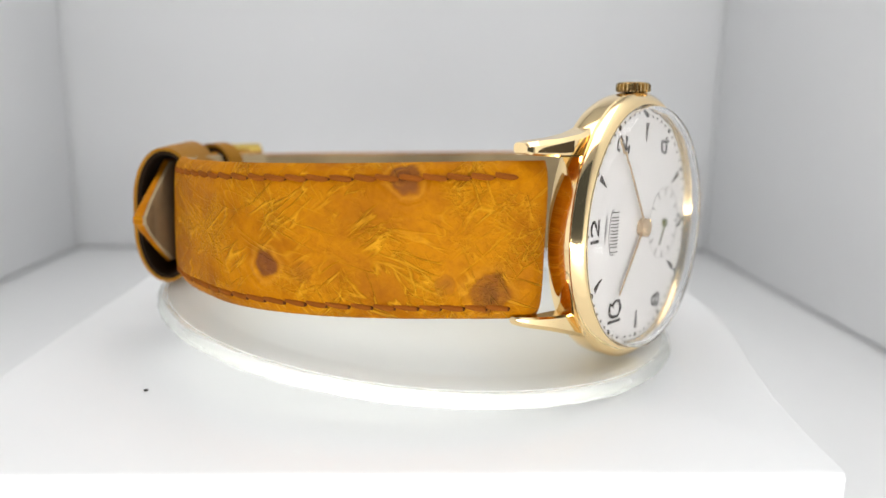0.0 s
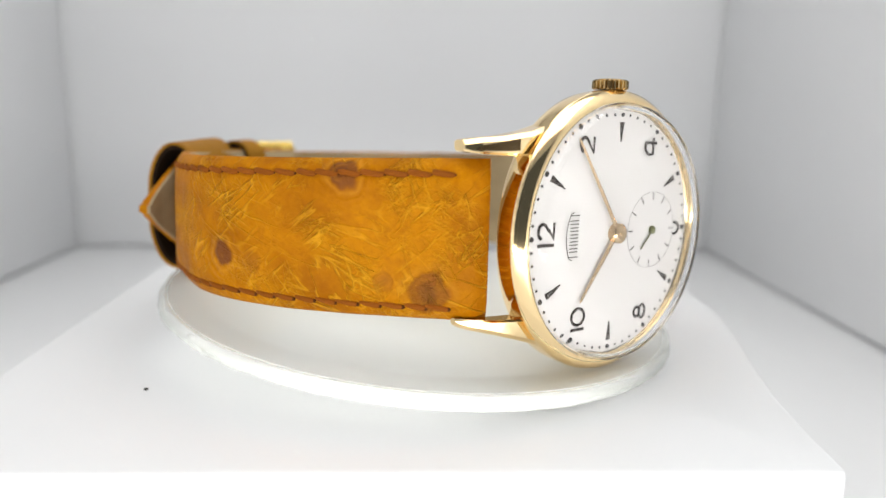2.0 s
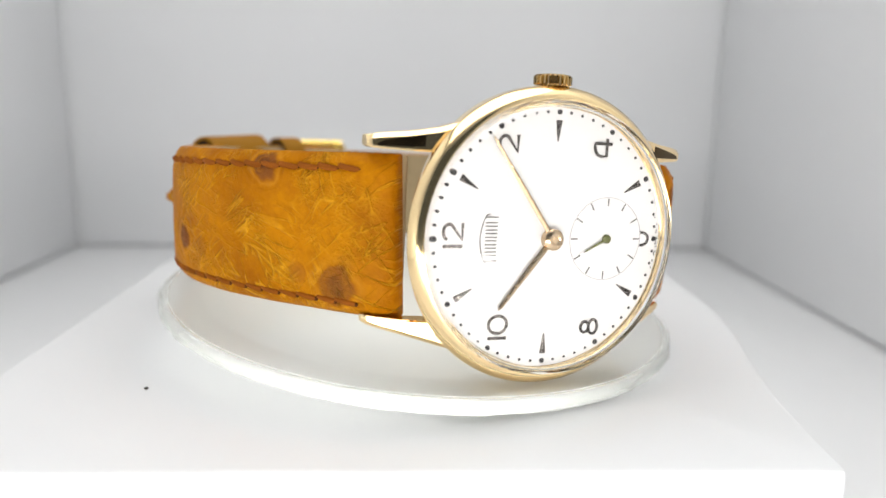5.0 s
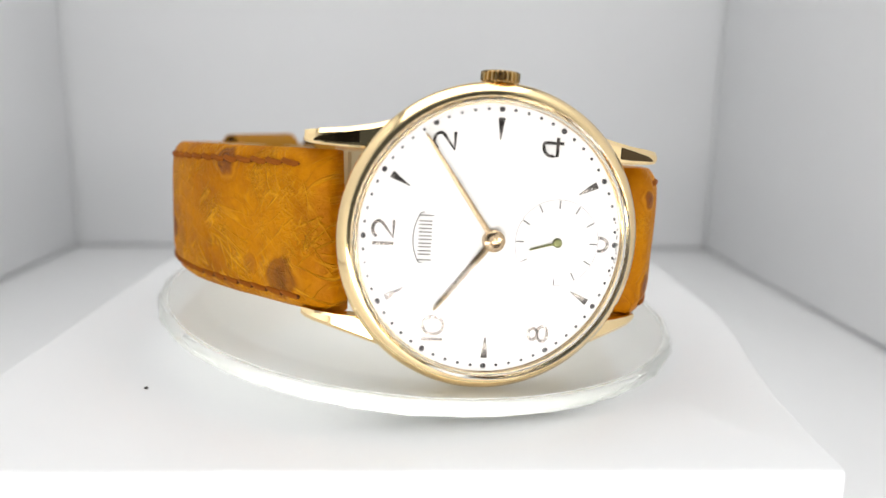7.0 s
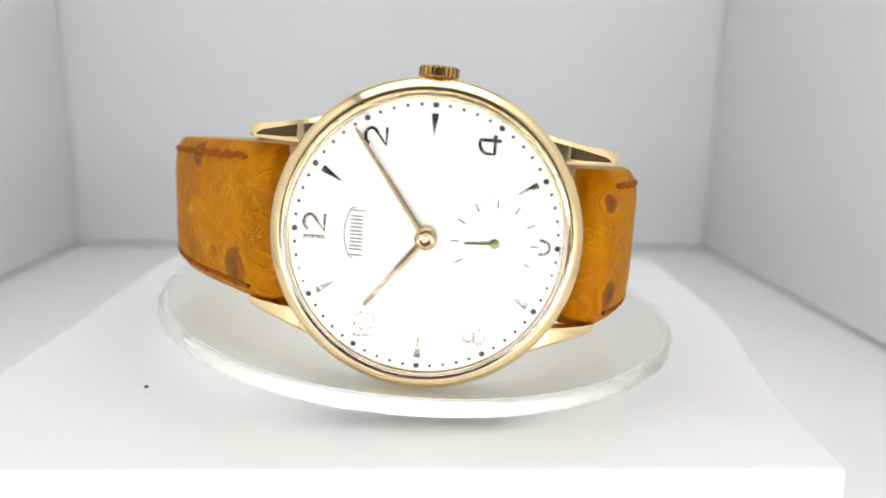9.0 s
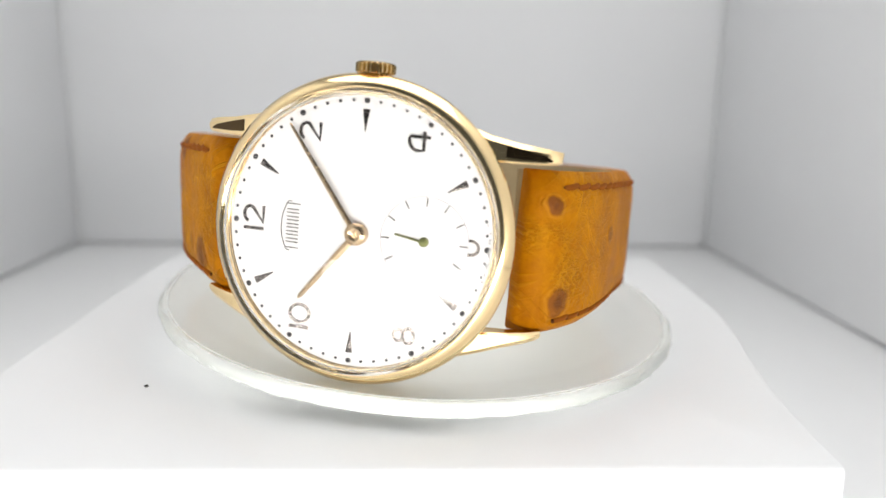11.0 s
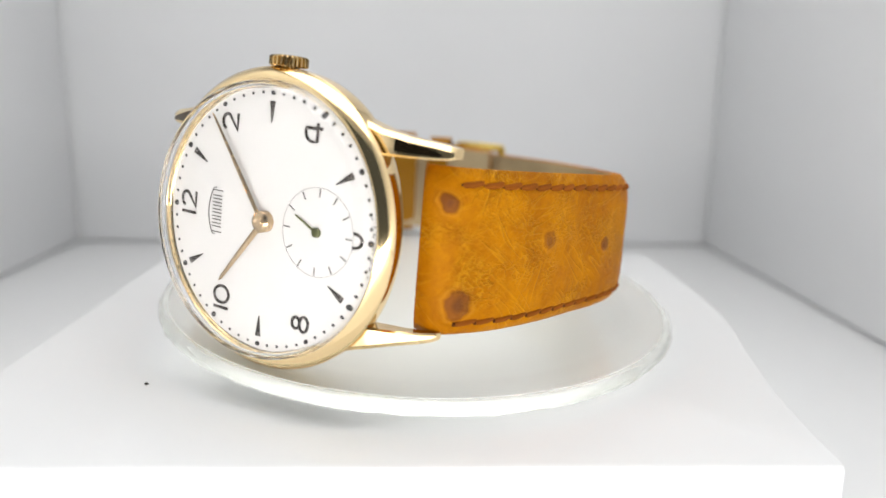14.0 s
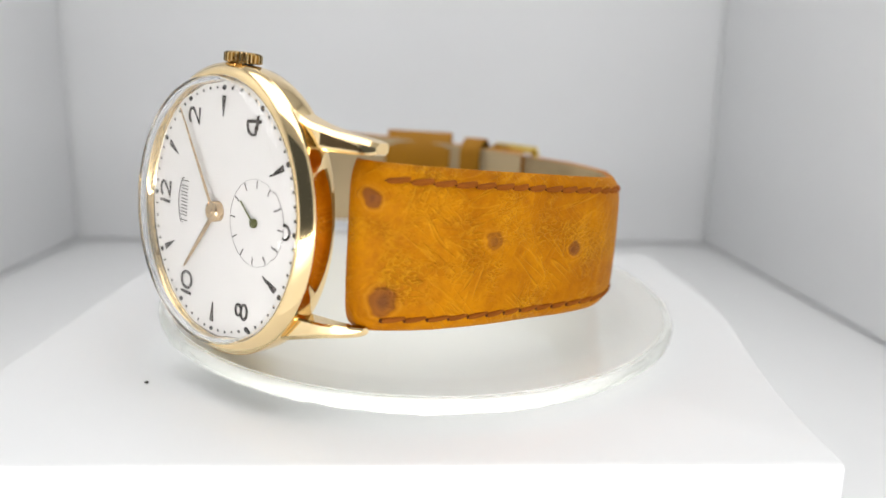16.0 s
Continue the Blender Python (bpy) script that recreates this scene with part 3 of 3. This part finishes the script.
def strap_body(stations, inside, seed, first, last, pitch):
    """One closed skin: a padded outer face, rounded edges and a flat back. inside: where the lining starts, as a share of the thickness."""
    bm = bmesh.new()
    rows = []
    sheet = {}
    for p, nrm, half, th, pad, d in stations:
        i = len(rows)
        way = (stations[min(i + 1, len(stations) - 1)][0] - stations[max(i - 1, 0)][0]).normalized()
        slant = 0.05 * max(0.0, 1 - d / 0.02)
        seam = 1 - 0.0017 / half
        pull = 0.00016 + 0.00020 * (0.5 + 0.5 * math.cos(2 * math.pi * (d - first) / pitch)) if first - 0.001 < d < last else 0.0
        pts = []
        for w in ACROSS:
            sink = pull * max(0.0, 1 - abs(abs(w) - seam) / 0.055)
            edge = (1 - abs(w) ** 6) * pad - 0.0006 * abs(w) ** 10 - sink
            z = w * half
            lump = 0.00010 * noise.noise(Vector((p.x * 180 + seed, p.y * 180, (p.z + z) * 180))) + 0.00005 * noise.noise(Vector((p.x * 620, p.y * 620 + seed, (p.z + z) * 620)))
            pts.append(p + nrm * (edge - pad * 0.5 + lump) + Vector((0, 0, z)) + way * slant * z)
        pts.append(p - nrm * th * inside * 0.6 + Vector((0, 0, half * 1.004)) + way * slant * half)
        for w in reversed(ACROSS):
            pts.append(p - nrm * th * inside + Vector((0, 0, w * half * 0.985)) + way * slant * w * half)
        pts.append(p - nrm * th * inside * 0.6 - Vector((0, 0, half * 1.004)) - way * slant * half)
        rows.append([bm.verts.new(q) for q in pts])
        for v in rows[-1]:
            sheet[v] = (d, v.co.z - p.z)
    m = len(rows[0])
    for a, b in zip(rows, rows[1:]):
        for k in range(m):
            bm.faces.new((a[k], a[(k + 1) % m], b[(k + 1) % m], b[k]))
    bm.faces.new(rows[0])
    bm.faces.new(rows[-1])
    uv = bm.loops.layers.uv.new("hide")
    for f in bm.faces:
        for lp in f.loops:
            lp[uv].uv = sheet[lp.vert]
    return bm


def strap_lining(stations, start):
    bm = bmesh.new()
    rows = []
    for p, nrm, half, th, pad, d in stations:
        c = [p - nrm * th * f + Vector((0, 0, w * half)) for f, w in ((start, -0.975), (start, 0.975), (0.97, 0.97), (1.0, 0.94), (1.0, -0.94), (0.97, -0.97))]
        rows.append([bm.verts.new(q) for q in c])
    for a, b in zip(rows, rows[1:]):
        for k in range(6):
            bm.faces.new((a[k], a[(k + 1) % 6], b[(k + 1) % 6], b[k]))
    bm.faces.new(rows[0])
    bm.faces.new(rows[-1])
    return bm


def along(stations, d):
    for a, b in zip(stations, stations[1:]):
        if a[5] <= d <= b[5]:
            s = (d - a[5]) / max(1e-9, b[5] - a[5])
            return a[0].lerp(b[0], s), a[1].lerp(b[1], s).normalized(), a[2] + s * (b[2] - a[2]), a[3], a[4] + s * (b[4] - a[4])
    e = stations[-1]
    return e[0], e[1], e[2], e[3], e[4]


def stitches(stations, parent, first, last, pitch):
    """Each stitch a short sunken thread along both edges."""
    rng = random.Random(5)
    for sgn in (1, -1):
        d = first
        while d < last:
            ln = pitch * rng.uniform(0.80, 0.95)
            pts = []
            for k in range(6):
                p, nrm, half, th, pad = along(stations, d + ln * k / 5)
                w = 1 - 0.0017 / half
                lift = pad * (1 - w ** 6) - pad * 0.5 + 0.00028 * math.sin(math.pi * k / 5) - 0.00044
                pts.append(p + nrm * lift + Vector((0, 0, sgn * (half - 0.0017) + 0.00042 * (k / 5 - 0.5))))
            part("stitch", tube(pts, 0.00038, 6), THREAD, parent, "", None, 60)
            for q in (pts[0] + (pts[0] - pts[1]).normalized() * 0.00018,):
                bm = bmesh.new()
                bmesh.ops.create_icosphere(bm, subdivisions=1, radius=0.00036, matrix=Matrix.Translation(q))
                part("stitch_hole", bm, HOLE, parent, "", None, 60)
            d += pitch


path12 = [(-0.0156, -0.0336), (-0.0200, -0.0299), (-0.0240, -0.0254), (-0.0276, -0.0211), (-0.0316, -0.0152), (-0.0344, -0.0093), (-0.0359, -0.0038),
          (-0.0361, 0.0015), (-0.0351, 0.0070), (-0.0335, 0.0129), (-0.0307, 0.0188), (-0.0266, 0.0239), (-0.0208, 0.0284), (-0.0126, 0.0324), (-0.0030, 0.0345)]
path6 = [(0.0215, -0.0334), (0.0250, -0.0316), (0.0283, -0.0262), (0.0307, -0.0190), (0.0322, -0.0115), (0.0336, -0.0045), (0.0338, 0.0025), (0.0314, 0.0094),
         (0.0264, 0.0170), (0.0219, 0.0241), (0.0153, 0.0301), (0.0085, 0.0345), (0.0000, 0.0366), (-0.0080, 0.0362), (-0.0158, 0.0344),
         (-0.0232, 0.0312), (-0.0288, 0.0268), (-0.0327, 0.0238), (-0.0358, 0.0216)]
st12, len12 = ribbon(path12, 260, 0.0097, 0.0086, 0.0030, 0.0020, 0.0010)
st6, len6 = ribbon(path6, 380, 0.0097, 0.0080, 0.0030, 0.0018, 0.0010, tip=0.011)
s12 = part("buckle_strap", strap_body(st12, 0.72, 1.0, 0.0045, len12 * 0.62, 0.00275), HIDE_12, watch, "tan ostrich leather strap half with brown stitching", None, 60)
part("lining", strap_lining(st12, 0.74), LINING, s12, "beige leather lining")
stitches(st12, s12, 0.0045, len12 * 0.62, 0.00275)
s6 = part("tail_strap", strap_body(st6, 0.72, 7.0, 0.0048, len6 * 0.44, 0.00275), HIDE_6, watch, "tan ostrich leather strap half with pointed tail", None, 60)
part("lining", strap_lining(st6, 0.74), STAINED, s6, "brown-stained beige leather lining")
stitches(st6, s6, 0.0048, len6 * 0.44, 0.00275)

# a buckle hole punched through the tail, seen on its lining
p, nrm, half, th, pad, d = min(st6, key=lambda q: (q[0].x - 0.0094) ** 2 + (q[0].y - 0.0340) ** 2)
bm = lathe([(0, 0.00004), (0.00050, 0.00004), (0.00062, 0.0), (0.00062, -0.0003), (0, -0.0003)], 20)
part("buckle_hole", bm, DARK, s6, "punched round buckle hole", Matrix.Translation(p - nrm * th) @ (-nrm).to_track_quat("Z", "Y").to_matrix().to_4x4())


# keeper loops round both straps
def keeper(d, wide, out):
    p, nrm, half, th, pad = along(st12, d)
    t = Vector((-nrm.y, nrm.x, 0))
    o0, o1, hz, R = -0.0028, out, half + 0.0007, min(0.0046, (out + 0.0026) / 2)
    loop = []
    RZ = 0.0072 if out > 0.004 else R
    for cx, cz, a0 in ((o1 - R, hz - RZ, 0), (o0 + R, hz - RZ, 90), (o0 + R, -hz + RZ, 180), (o1 - R, -hz + RZ, 270)):
        for k in range(9):
            a = radians(a0 + 90 * k / 8)
            loop.append((cx + R * math.cos(a), cz + RZ * math.sin(a), math.cos(a), math.sin(a)))

    def band(g0, g1, w):
        bm = bmesh.new()
        rings = []
        for s, g in ((-0.5, g0), (0.5, g0), (0.5, g1), (-0.5, g1)):
            rings.append([bm.verts.new(p + t * s * w + nrm * (x + g * nx) + Vector((0, 0, z + g * nz))) for x, z, nx, nz in loop])
        for a, b in zip(rings, rings[1:] + rings[:1]):
            for k in range(len(loop)):
                j = (k + 1) % len(loop)
                bm.faces.new((a[k], a[j], b[j], b[k]))
        return bm

    ob = part("keeper", band(0.0004, 0.0009, wide), KEEPER, watch, "tan leather keeper loop", None, 40)
    part("lining", band(-0.0002, 0.0004, wide * 0.97), SHADED_LINING, ob, "brown inside of the loop, darkened for its shade", None, 40)


keeper(len12 * 0.76, 0.0130, 0.0050)
keeper(len12 * 0.885, 0.0040, 0.0030)

# buckle: gilt frame and prong round the strap's end
bp, bn, bh, bt, bpad = along(st12, len12 * 0.965)
bx = Vector((-bn.y, bn.x, 0))
buckle = new("buckle")
buckle.parent = watch
buckle.matrix_local = Matrix(((bx.x, bn.x, 0, bp.x), (bx.y, bn.y, 0, bp.y), (bx.z, bn.z, 1, bp.z), (0, 0, 0, 1)))
zh = 0.0090
part("bow", tube([Vector(q) for q in ((-0.005, 0.0012, zh), (0.000, 0.0026, zh), (0.0045, 0.0034, zh), (0.0062, 0.0034, zh - 0.0012), (0.0062, 0.0034, 0), (0.0062, 0.0034, -zh + 0.0012),
                                     (0.0045, 0.0034, -zh), (0.0, 0.0026, -zh), (-0.005, 0.0012, -zh))], 0.0008, 10), BRASS, buckle, "gilt buckle bow")
part("pin_bar", tube([Vector((-0.005, 0.0012, z)) for z in (-zh, 0, zh)], 0.0007, 10), BRASS, buckle)
part("prong", tube([Vector(q) for q in ((-0.005, 0.0016, 0), (0.000, 0.0034, 0), (0.0068, 0.0042, 0))], 0.0007, 10), BRASS, buckle)


# ---- what moves ----
def motions():
    walk(watch, [(t, AXIS @ Matrix.Rotation(radians(a), 4, "Z")) for t, a in TURN])
    walk(plate, [(t, Matrix.Translation((0.0018, 0, 0)) @ AXIS @ Matrix.Rotation(radians(a), 4, "Z") @ PLATE_TILT) for t, a in TURN])
    walk(second_hand, [(t, SECONDS @ ring_pose(0, -3 + 6 * (t - 9), 0)) for t in (0.0, 4.0, 8.0, 12.0, 16.0)])


motions()
